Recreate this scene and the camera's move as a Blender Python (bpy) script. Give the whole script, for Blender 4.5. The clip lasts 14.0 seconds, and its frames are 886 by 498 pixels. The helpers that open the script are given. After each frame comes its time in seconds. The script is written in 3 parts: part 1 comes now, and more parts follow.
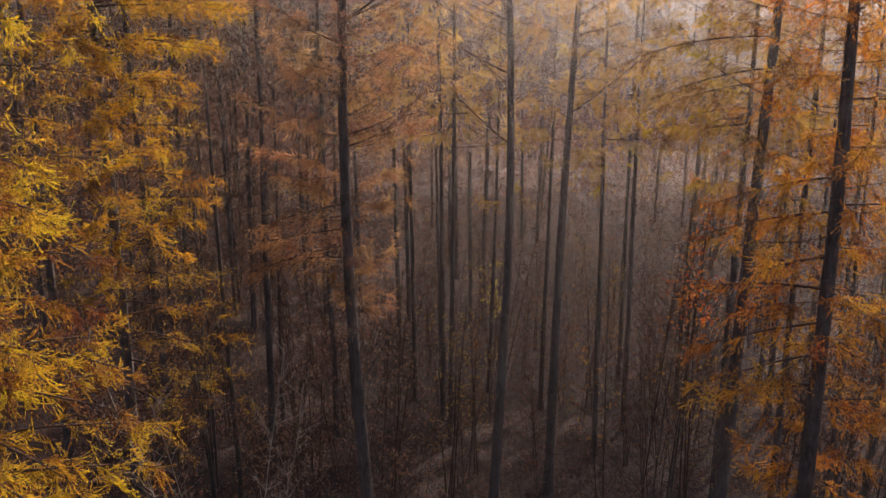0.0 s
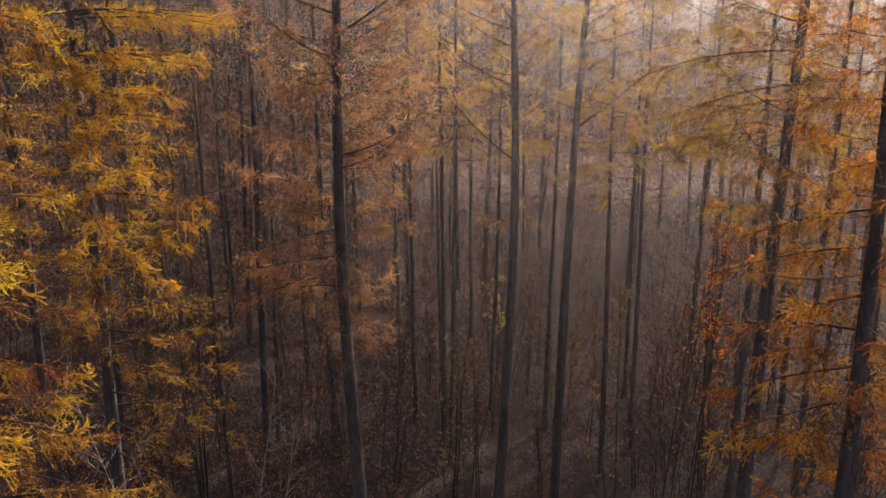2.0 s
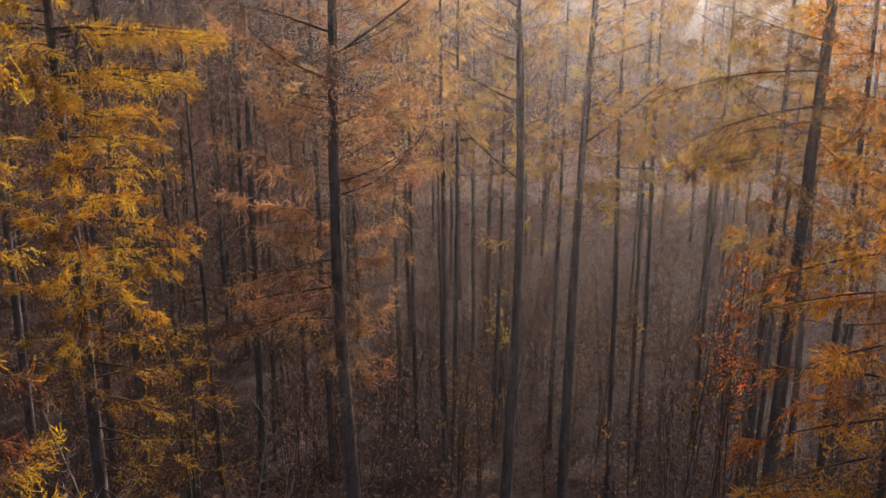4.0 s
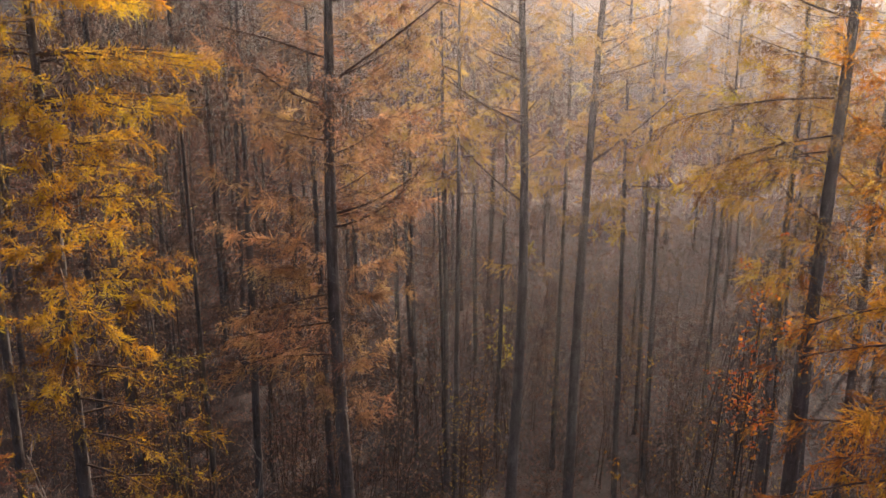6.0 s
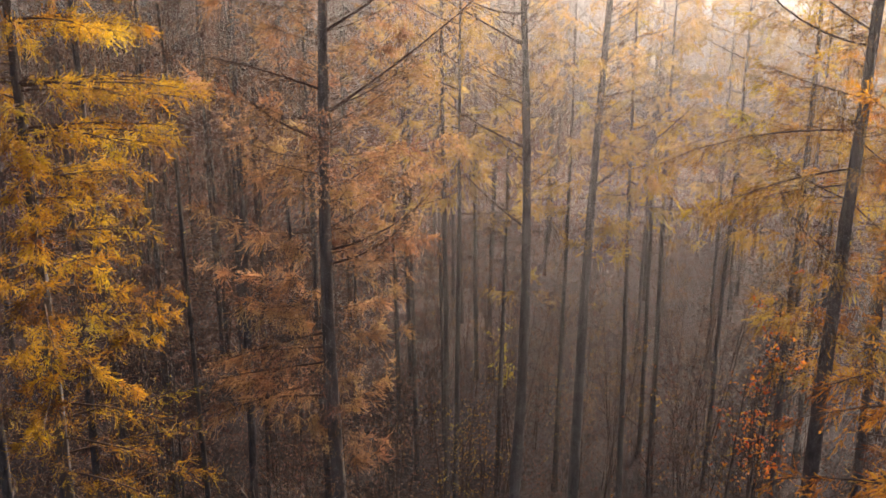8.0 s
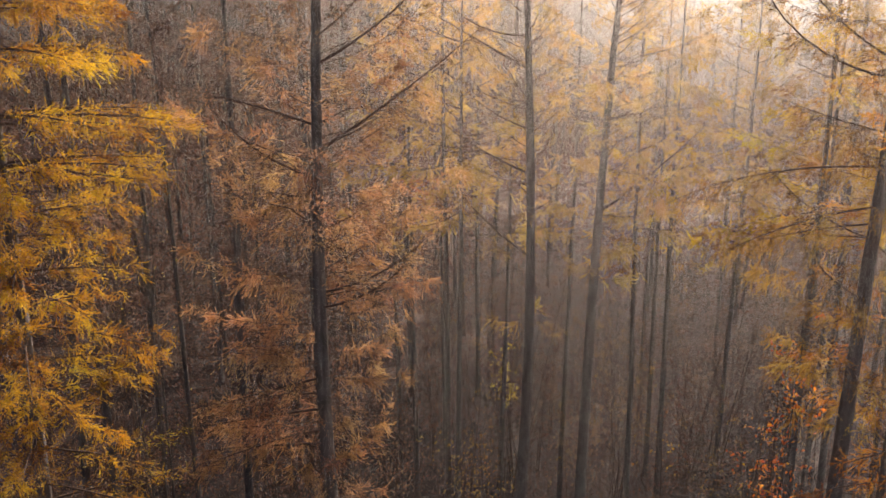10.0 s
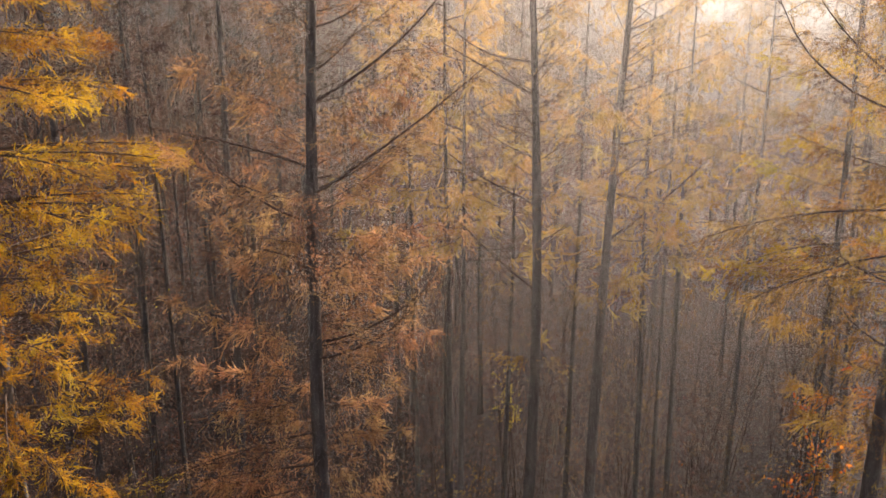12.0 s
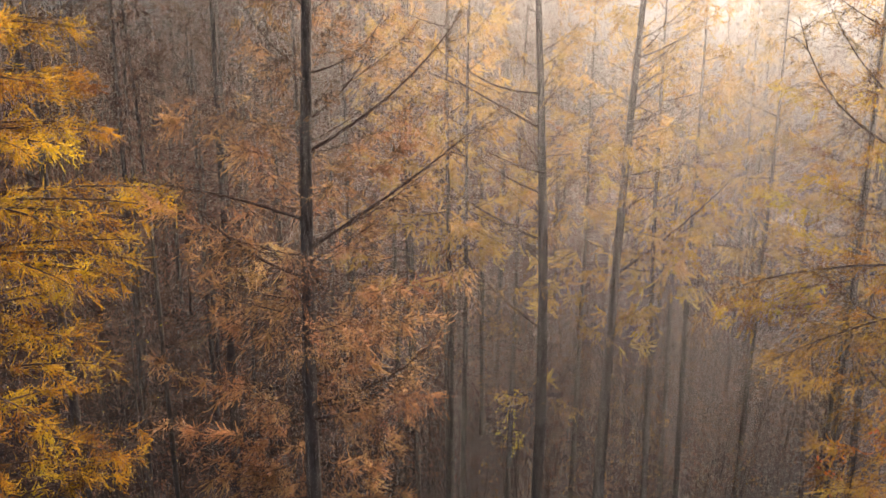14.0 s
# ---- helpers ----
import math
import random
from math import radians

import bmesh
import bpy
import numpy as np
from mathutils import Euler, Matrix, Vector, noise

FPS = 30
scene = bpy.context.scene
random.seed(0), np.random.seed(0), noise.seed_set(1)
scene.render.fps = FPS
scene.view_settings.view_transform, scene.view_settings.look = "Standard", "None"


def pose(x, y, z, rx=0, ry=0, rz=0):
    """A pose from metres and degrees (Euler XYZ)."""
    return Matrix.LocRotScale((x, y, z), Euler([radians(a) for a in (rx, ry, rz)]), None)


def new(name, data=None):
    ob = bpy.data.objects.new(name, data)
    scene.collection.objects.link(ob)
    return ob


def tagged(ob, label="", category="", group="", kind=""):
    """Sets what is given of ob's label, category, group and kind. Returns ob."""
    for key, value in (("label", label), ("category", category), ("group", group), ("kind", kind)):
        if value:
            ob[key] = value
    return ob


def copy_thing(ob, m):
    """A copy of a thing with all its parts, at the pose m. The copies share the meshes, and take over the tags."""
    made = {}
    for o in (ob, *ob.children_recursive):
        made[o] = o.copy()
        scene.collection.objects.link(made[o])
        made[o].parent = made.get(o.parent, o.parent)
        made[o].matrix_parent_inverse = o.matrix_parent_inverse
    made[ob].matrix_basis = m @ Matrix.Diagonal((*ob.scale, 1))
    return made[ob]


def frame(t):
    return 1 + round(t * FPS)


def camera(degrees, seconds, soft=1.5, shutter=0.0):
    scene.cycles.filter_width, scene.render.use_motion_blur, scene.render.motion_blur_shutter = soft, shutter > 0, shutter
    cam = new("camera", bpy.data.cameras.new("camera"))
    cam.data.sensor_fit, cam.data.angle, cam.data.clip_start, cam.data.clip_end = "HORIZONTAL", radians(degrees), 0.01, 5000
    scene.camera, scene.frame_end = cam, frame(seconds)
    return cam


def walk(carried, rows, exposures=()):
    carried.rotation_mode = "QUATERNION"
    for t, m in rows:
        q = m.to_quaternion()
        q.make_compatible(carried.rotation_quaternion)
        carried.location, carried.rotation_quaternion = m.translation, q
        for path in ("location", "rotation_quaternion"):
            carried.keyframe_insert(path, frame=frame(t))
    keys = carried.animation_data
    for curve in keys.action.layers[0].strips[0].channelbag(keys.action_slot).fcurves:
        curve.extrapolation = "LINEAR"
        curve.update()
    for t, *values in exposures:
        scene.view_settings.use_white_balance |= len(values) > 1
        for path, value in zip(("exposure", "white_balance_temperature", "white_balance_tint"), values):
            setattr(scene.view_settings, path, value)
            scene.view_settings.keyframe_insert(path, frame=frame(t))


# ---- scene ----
cam = camera(54.4, 14.0, soft=1.45)
METRES, EYE, TILT, LEAN, TURN = 8.0, 16.0, -15.0, 0.0, 0.0
ROWS = [
    (0.0, 0.0, 0.0, 0.0, 0.0, 0.0, -0.0),
    (0.5, -0.0001, 0.0414, 0.0196, -0.04, 0.03, 0.01),
    (1.0, -0.0015, 0.081, 0.0369, -0.03, 0.05, 0.02),
    (1.5, -0.0023, 0.1196, 0.0553, -0.01, 0.06, 0.03),
    (2.0, -0.0032, 0.1569, 0.073, 0.01, 0.1, 0.04),
    (2.5, -0.0042, 0.192, 0.0916, 0.03, 0.13, 0.05),
    (3.0, -0.0054, 0.225, 0.1117, 0.04, 0.13, 0.05),
    (5.5, -0.0114, 0.3622, 0.2142, 0.06, 0.17, 0.08),
    (6.0, -0.0107, 0.3829, 0.2348, 0.09, 0.21, 0.06),
    (6.5, -0.0086, 0.4033, 0.2549, 0.12, 0.24, 0.06),
    (7.0, -0.0078, 0.4241, 0.2746, 0.13, 0.29, 0.05),
    (7.5, -0.0078, 0.4465, 0.2954, 0.14, 0.33, 0.05),
    (8.0, -0.0076, 0.4698, 0.3172, 0.15, 0.37, 0.06),
    (10.5, -0.0045, 0.6008, 0.4328, 0.31, 0.47, 0.07),
    (11.0, -0.0045, 0.6278, 0.4564, 0.34, 0.5, 0.06),
    (11.5, -0.0073, 0.6549, 0.4818, 0.33, 0.49, 0.04),
    (12.0, -0.0095, 0.6812, 0.5069, 0.34, 0.51, 0.03),
    (12.5, -0.0093, 0.7063, 0.532, 0.34, 0.55, 0.01),
    (13.0, -0.0103, 0.7313, 0.5581, 0.33, 0.6, -0.0),
    (13.5, -0.0116, 0.7555, 0.584, 0.38, 0.65, -0.01),
    (14.0, -0.0145, 0.7803, 0.6106, 0.39, 0.68, -0.04),
]
walk(cam, [(t, pose(0, 0, EYE, TILT, LEAN, TURN) @ pose(METRES * x, METRES * y, METRES * z, 90 + pitch, roll, yaw)) for t, x, y, z, yaw, pitch, roll in ROWS],
     exposures=[(0.0, 1.29, 6180, 19), (3.0, 1.36, 6180, 18), (5.5, 1.53, 6200, 16), (7.0, 1.71, 6200, 14), (14.0, 1.49, 6240, 12)])

# ---- world and sun ----
SUN_AZ, SUN_EL = 37.0, 31.0      # degrees to the right of straight ahead, and above the horizon
world = bpy.data.worlds.new("world")
scene.world = world
world.use_nodes = True
wn = world.node_tree
sky = wn.nodes.new("ShaderNodeTexSky")
sky.sky_type = "NISHITA"
sky.sun_disc = False
sky.sun_elevation, sky.sun_rotation = radians(SUN_EL), radians(SUN_AZ)
sky.air_density, sky.dust_density, sky.ozone_density = 1.2, 6.0, 0.6
wn.links.new(sky.outputs["Color"], wn.nodes["Background"].inputs["Color"])
wn.nodes["Background"].inputs["Strength"].default_value = 0.05
sun = new("sun", bpy.data.lights.new("sun", "SUN"))
sun.data.energy, sun.data.angle, sun.data.color = 5.0, radians(1.0), (1.0, 0.82, 0.62)
sd = Vector((math.sin(radians(SUN_AZ)) * math.cos(radians(SUN_EL)), math.cos(radians(SUN_AZ)) * math.cos(radians(SUN_EL)), math.sin(radians(SUN_EL))))
sun.matrix_world = Matrix.Translation(sd * 100) @ sd.to_track_quat("Z", "Y").to_matrix().to_4x4()


# ---- materials ----
def material(name):
    m = bpy.data.materials.new(name)
    m.use_nodes = True
    nt = m.node_tree
    nt.nodes.clear()
    return m, nt, nt.nodes.new("ShaderNodeOutputMaterial")


def ramp(nt, source, stops):
    r = nt.nodes.new("ShaderNodeValToRGB")
    while len(r.color_ramp.elements) < len(stops):
        r.color_ramp.elements.new(0.5)
    for e, (p, c) in zip(r.color_ramp.elements, stops):
        e.position, e.color = p, (*c, 1)
    nt.links.new(source, r.inputs["Fac"])
    return r.outputs["Color"]


def leaf_material(name, stops, through_share=0.68, rough=0.55, hue=0.0):
    """Thin leaves or needles: each one its own tint, light falls through them."""
    m, nt, out = material(name)
    geo = nt.nodes.new("ShaderNodeNewGeometry")
    pos = nt.nodes.new("ShaderNodeTexNoise")
    pos.inputs["Scale"].default_value = 1.0
    pos.inputs["Detail"].default_value = 2.0
    coord = nt.nodes.new("ShaderNodeTexCoord")
    nt.links.new(coord.outputs["Object"], pos.inputs["Vector"])
    mix = nt.nodes.new("ShaderNodeMath")
    mix.operation = "MULTIPLY_ADD"
    nt.links.new(geo.outputs["Random Per Island"], mix.inputs[0])
    mix.inputs[1].default_value = 0.6
    sub = nt.nodes.new("ShaderNodeMath")
    sub.operation = "MULTIPLY_ADD"
    nt.links.new(pos.outputs["Fac"], sub.inputs[0])
    sub.inputs[1].default_value, sub.inputs[2].default_value = 2.6, -1.08
    nt.links.new(sub.outputs[0], mix.inputs[2])
    flat = ramp(nt, mix.outputs[0], stops)
    patch = nt.nodes.new("ShaderNodeTexNoise")
    patch.inputs["Scale"].default_value, patch.inputs["Detail"].default_value = 0.7, 3.0
    nt.links.new(coord.outputs["Object"], patch.inputs["Vector"])
    own = nt.nodes.new("ShaderNodeTexWhiteNoise")
    own.noise_dimensions = "1D"
    nt.links.new(geo.outputs["Random Per Island"], own.inputs["W"])
    turn = nt.nodes.new("ShaderNodeMath")
    turn.operation = "MULTIPLY_ADD"
    turn.inputs[1].default_value, turn.inputs[2].default_value = 0.10, 0.5 - 0.05 - 0.012 + hue
    nt.links.new(patch.outputs["Fac"], turn.inputs[0])
    turn2 = nt.nodes.new("ShaderNodeMath")
    turn2.operation = "MULTIPLY_ADD"
    turn2.inputs[1].default_value = 0.024
    nt.links.new(own.outputs["Value"], turn2.inputs[0])
    nt.links.new(turn.outputs[0], turn2.inputs[2])
    hs = nt.nodes.new("ShaderNodeHueSaturation")
    nt.links.new(turn2.outputs[0], hs.inputs["Hue"])
    nt.links.new(flat, hs.inputs["Color"])
    col = hs.outputs["Color"]
    d = nt.nodes.new("ShaderNodeBsdfPrincipled")
    d.inputs["Roughness"].default_value = rough
    nt.links.new(col, d.inputs["Base Color"])
    tr = nt.nodes.new("ShaderNodeBsdfTranslucent")
    nt.links.new(col, tr.inputs["Color"])
    ms = nt.nodes.new("ShaderNodeMixShader")
    ms.inputs["Fac"].default_value = through_share
    nt.links.new(d.outputs[0], ms.inputs[1])
    nt.links.new(tr.outputs[0], ms.inputs[2])
    nt.links.new(ms.outputs[0], out.inputs["Surface"])
    return m


def bark_material(name, dark, mid, pale, scale=6.0, stretch=0.18, bump=0.5, rough=0.9):
    m, nt, out = material(name)
    coord = nt.nodes.new("ShaderNodeTexCoord")
    mp = nt.nodes.new("ShaderNodeMapping")
    mp.inputs["Scale"].default_value = (1, 1, stretch)
    nt.links.new(coord.outputs["Object"], mp.inputs["Vector"])
    fine = nt.nodes.new("ShaderNodeTexNoise")
    fine.inputs["Scale"].default_value, fine.inputs["Detail"].default_value = scale * 4, 6
    nt.links.new(mp.outputs[0], fine.inputs["Vector"])
    patch = nt.nodes.new("ShaderNodeTexNoise")
    patch.inputs["Scale"].default_value, patch.inputs["Detail"].default_value = scale * 0.25, 3
    nt.links.new(coord.outputs["Object"], patch.inputs["Vector"])
    plates = nt.nodes.new("ShaderNodeTexVoronoi")
    plates.inputs["Scale"].default_value = scale * 2.2
    nt.links.new(mp.outputs[0], plates.inputs["Vector"])
    a = ramp(nt, fine.outputs["Fac"], [(0.3, dark), (0.7, mid)])
    mixc = nt.nodes.new("ShaderNodeMixRGB")
    f = ramp(nt, patch.outputs["Fac"], [(0.45, (0, 0, 0)), (0.75, (0.7, 0.7, 0.7))])
    nt.links.new(f, mixc.inputs["Fac"])
    nt.links.new(a, mixc.inputs["Color1"])
    mixc.inputs["Color2"].default_value = (*pale, 1)
    p = nt.nodes.new("ShaderNodeBsdfPrincipled")
    p.inputs["Roughness"].default_value = rough
    p.inputs["Specular IOR Level"].default_value = 0.12
    nt.links.new(mixc.outputs[0], p.inputs["Base Color"])
    b = nt.nodes.new("ShaderNodeBump")
    b.inputs["Strength"].default_value, b.inputs["Distance"].default_value = bump, 0.03
    nt.links.new(plates.outputs["Distance"], b.inputs["Height"])
    nt.links.new(b.outputs[0], p.inputs["Normal"])
    nt.links.new(p.outputs[0], out.inputs["Surface"])
    return m


YELLOW = leaf_material("needles_yellow", [(0.12, (0.16, 0.06, 0.035)), (0.40, (0.36, 0.16, 0.03)), (0.64, (0.66, 0.42, 0.02)), (0.95, (0.82, 0.60, 0.03))], 0.66, hue=0.004)
GOLD = leaf_material("needles_gold", [(0.05, (0.18, 0.08, 0.03)), (0.32, (0.42, 0.21, 0.03)), (0.58, (0.66, 0.39, 0.02)), (0.95, (0.82, 0.55, 0.03))], 0.74, hue=0.002)
ORANGE = leaf_material("needles_orange", [(0.1, (0.22, 0.085, 0.03)), (0.5, (0.62, 0.27, 0.035)), (0.9, (0.84, 0.46, 0.05))], 0.76)
AMBER = leaf_material("needles_amber", [(0.1, (0.26, 0.13, 0.04)), (0.5, (0.56, 0.32, 0.06)), (0.9, (0.74, 0.50, 0.10))], 0.76)
TAN = leaf_material("needles_tan", [(0.1, (0.30, 0.15, 0.085)), (0.5, (0.60, 0.33, 0.15)), (0.9, (0.78, 0.50, 0.23))], 0.75)
PALE = leaf_material("needles_pale", [(0.1, (0.36, 0.21, 0.08)), (0.5, (0.62, 0.39, 0.11)), (0.9, (0.76, 0.53, 0.17))], 0.74, hue=0.004)
RUST = leaf_material("needles_rust", [(0.1, (0.17, 0.09, 0.065)), (0.5, (0.36, 0.21, 0.135)), (0.9, (0.53, 0.34, 0.20))])
DULL = leaf_material("needles_dull", [(0.1, (0.07, 0.045, 0.04)), (0.5, (0.16, 0.10, 0.08)), (0.9, (0.28, 0.18, 0.12))])
BROWN = leaf_material("leaves_brown", [(0.1, (0.065, 0.038, 0.034)), (0.5, (0.19, 0.088, 0.058)), (0.9, (0.34, 0.165, 0.09))], 0.35)
RED = leaf_material("leaves_red", [(0.1, (0.50, 0.12, 0.03)), (0.5, (0.82, 0.24, 0.03)), (0.9, (0.88, 0.38, 0.05))], 0.75)
LEMON = leaf_material("leaves_lemon", [(0.1, (0.55, 0.36, 0.03)), (0.5, (0.75, 0.56, 0.05)), (0.9, (0.85, 0.68, 0.10))])
BARK = bark_material("larch_bark", (0.055, 0.046, 0.044), (0.13, 0.112, 0.106), (0.18, 0.165, 0.158))
LIMB = bark_material("limb_bark", (0.055, 0.036, 0.030), (0.12, 0.082, 0.064), (0.17, 0.13, 0.108), 14.0, 1.0, 0.3)
TWIG = bark_material("pale_twig_bark", (0.22, 0.18, 0.15), (0.40, 0.34, 0.29), (0.50, 0.44, 0.38), 14.0, 1.0, 0.2)
GREYBARK = bark_material("grey_bark", (0.06, 0.05, 0.045), (0.13, 0.11, 0.098), (0.18, 0.155, 0.135), 4.0, 0.25, 0.3)


def ground_material():
    m, nt, out = material("leaf_litter")
    coord = nt.nodes.new("ShaderNodeTexCoord")
    big = nt.nodes.new("ShaderNodeTexNoise")
    big.inputs["Scale"].default_value, big.inputs["Detail"].default_value = 0.25, 4
    leaf = nt.nodes.new("ShaderNodeTexVoronoi")
    leaf.inputs["Scale"].default_value = 14
    for n in (big, leaf):
        nt.links.new(coord.outputs["Object"], n.inputs["Vector"])
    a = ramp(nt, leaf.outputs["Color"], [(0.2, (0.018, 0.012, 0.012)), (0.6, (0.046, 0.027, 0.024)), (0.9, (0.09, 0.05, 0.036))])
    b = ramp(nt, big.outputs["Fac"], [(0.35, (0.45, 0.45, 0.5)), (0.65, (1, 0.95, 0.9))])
    mixc = nt.nodes.new("ShaderNodeMixRGB")
    mixc.blend_type = "MULTIPLY"
    mixc.inputs["Fac"].default_value = 1
    nt.links.new(a, mixc.inputs["Color1"])
    nt.links.new(b, mixc.inputs["Color2"])
    p = nt.nodes.new("ShaderNodeBsdfPrincipled")
    p.inputs["Roughness"].default_value = 0.9
    nt.links.new(mixc.outputs[0], p.inputs["Base Color"])
    bp = nt.nodes.new("ShaderNodeBump")
    bp.inputs["Distance"].default_value = 0.05
    nt.links.new(leaf.outputs["Distance"], bp.inputs["Height"])
    nt.links.new(bp.outputs[0], p.inputs["Normal"])
    nt.links.new(p.outputs[0], out.inputs["Surface"])
    return m


LITTER = ground_material()


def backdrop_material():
    """Far morning mist: emission painted bright round the sun's side, dim elsewhere, paler upwards."""
    m, nt, out = material("distant_mist_glow")
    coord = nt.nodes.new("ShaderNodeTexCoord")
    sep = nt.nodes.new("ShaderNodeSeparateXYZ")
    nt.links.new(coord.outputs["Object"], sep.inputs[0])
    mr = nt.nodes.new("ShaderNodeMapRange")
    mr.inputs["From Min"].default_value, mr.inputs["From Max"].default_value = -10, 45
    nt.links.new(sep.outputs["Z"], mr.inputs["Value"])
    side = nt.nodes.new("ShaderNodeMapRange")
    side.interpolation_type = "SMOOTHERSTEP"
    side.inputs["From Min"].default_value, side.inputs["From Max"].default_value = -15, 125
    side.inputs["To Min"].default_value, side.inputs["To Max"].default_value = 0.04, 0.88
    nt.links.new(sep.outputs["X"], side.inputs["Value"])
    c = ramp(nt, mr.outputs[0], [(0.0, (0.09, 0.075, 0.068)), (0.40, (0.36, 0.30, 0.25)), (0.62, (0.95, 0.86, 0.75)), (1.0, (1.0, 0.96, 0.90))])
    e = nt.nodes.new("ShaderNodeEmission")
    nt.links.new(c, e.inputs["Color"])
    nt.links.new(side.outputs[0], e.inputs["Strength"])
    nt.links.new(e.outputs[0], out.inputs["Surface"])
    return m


MIST_GLOW = backdrop_material()


# ---- mesh helpers ----
def mesh_of(name, verts, faces, mat, smooth=False):
    """faces: one array of equal-sided faces, or a list of such arrays."""
    groups = [f for f in (faces if isinstance(faces, list) else [faces]) if len(f)]
    me = bpy.data.meshes.new(name)
    verts = np.asarray(verts, dtype=np.float32)
    loops = np.concatenate([f.reshape(-1) for f in groups]).astype(np.int32)
    totals = np.concatenate([np.full(len(f), f.shape[1]) for f in groups]).astype(np.int32)
    starts = np.concatenate([[0], np.cumsum(totals)[:-1]]).astype(np.int32)
    me.vertices.add(len(verts))
    me.vertices.foreach_set("co", verts.reshape(-1))
    me.loops.add(len(loops))
    me.loops.foreach_set("vertex_index", loops)
    me.polygons.add(len(starts))
    me.polygons.foreach_set("loop_start", starts)
    me.polygons.foreach_set("loop_total", totals)
    me.update(calc_edges=True)
    me.materials.append(mat)
    if smooth:
        me.shade_smooth()
    return me


def part(name, mesh, parent, label=""):
    ob = new(name, mesh)
    ob.parent = parent
    return tagged(ob, label) if label else ob


def unit(v):
    return v / np.maximum(np.linalg.norm(v, axis=-1, keepdims=True), 1e-9)


def tubes(paths, radii, sides):
    """Tubes along n paths of k points: arrays (n, k, 3) and (n, k). Returns verts and quads."""
    n, k, _ = paths.shape
    tan = np.gradient(paths, axis=1)
    tan = unit(tan)
    ref = np.where(np.abs(tan[..., 2:3]) > 0.9, np.array([1.0, 0, 0]), np.array([0, 0, 1.0]))
    u = unit(np.cross(tan, ref))
    v = np.cross(tan, u)
    ang = np.arange(sides) * 2 * np.pi / sides
    ring = paths[:, :, None] + radii[:, :, None, None] * (u[:, :, None] * np.cos(ang)[:, None] + v[:, :, None] * np.sin(ang)[:, None])
    verts = ring.reshape(-1, 3)
    base = (np.arange(n)[:, None, None] * k + np.arange(k - 1)[None, :, None]) * sides
    s = np.arange(sides)[None, None]
    s2 = (s + 1) % sides
    quads = np.stack([base + s, base + s2, base + sides + s2, base + sides + s], -1).reshape(-1, 4)
    return verts, quads


def blades(rng, points, axes, length, width):
    """A narrow pointed blade, one triangle, at each point along its axis."""
    n = len(points)
    axes = unit(axes)
    side = unit(np.cross(axes, rng.normal(size=(n, 3))))
    l = (length * rng.uniform(0.6, 1.3, n))[:, None]
    w = (width * rng.uniform(0.7, 1.3, n))[:, None]
    verts = np.stack([points + side * w * 0.5, points + axes * l, points - side * w * 0.5], 1).reshape(-1, 3)
    return verts, np.arange(n * 3).reshape(n, 3)


def leaflets(rng, points, axes, length, width):
    """A pointed oval leaf, folded along its midrib, at each point along its axis."""
    n = len(points)
    axes = unit(axes)
    side = unit(np.cross(axes, rng.normal(size=(n, 3))))
    up = np.cross(side, axes)
    l = (length * rng.uniform(0.6, 1.3, n))[:, None]
    w = (width * rng.uniform(0.7, 1.3, n))[:, None]
    rows = [points, points + axes * l * 0.35 + side * w * 0.5 + up * w * 0.18, points + axes * l * 0.75 + side * w * 0.32 + up * w * 0.12, points + axes * l,
            points + axes * l * 0.75 - side * w * 0.32 + up * w * 0.12, points + axes * l * 0.35 - side * w * 0.5 + up * w * 0.18]
    verts = np.stack(rows, 1).reshape(-1, 3)
    a = np.arange(n)[:, None] * 6
    return verts, np.concatenate([a + np.array([[0, 1, 2, 3]]), a + np.array([[0, 3, 4, 5]])])


def bend(start, az, e0, e1, length, k, rng, wobble=0.04):
    """A limb's line: it leaves at elevation e0 and ends at e1 (degrees)."""
    s = np.linspace(0, 1, k)
    el = np.radians(e0 + (e1 - e0) * s ** 1.3)
    a = np.radians(az) + np.cumsum(rng.normal(0, wobble, k))
    step = np.stack([np.cos(el) * np.cos(a), np.cos(el) * np.sin(a), np.sin(el)], -1) * length / (k - 1)
    step[0] = 0
    return np.array(start) + np.cumsum(step, 0)


def sample(path, s):
    """Points and directions at the shares s along a path of k points."""
    k = len(path)
    x = np.clip(s * (k - 1), 0, k - 1.001)
    i = x.astype(int)
    f = (x - i)[:, None]
    d = path[i + 1] - path[i]
    return path[i] + d * f, unit(d)


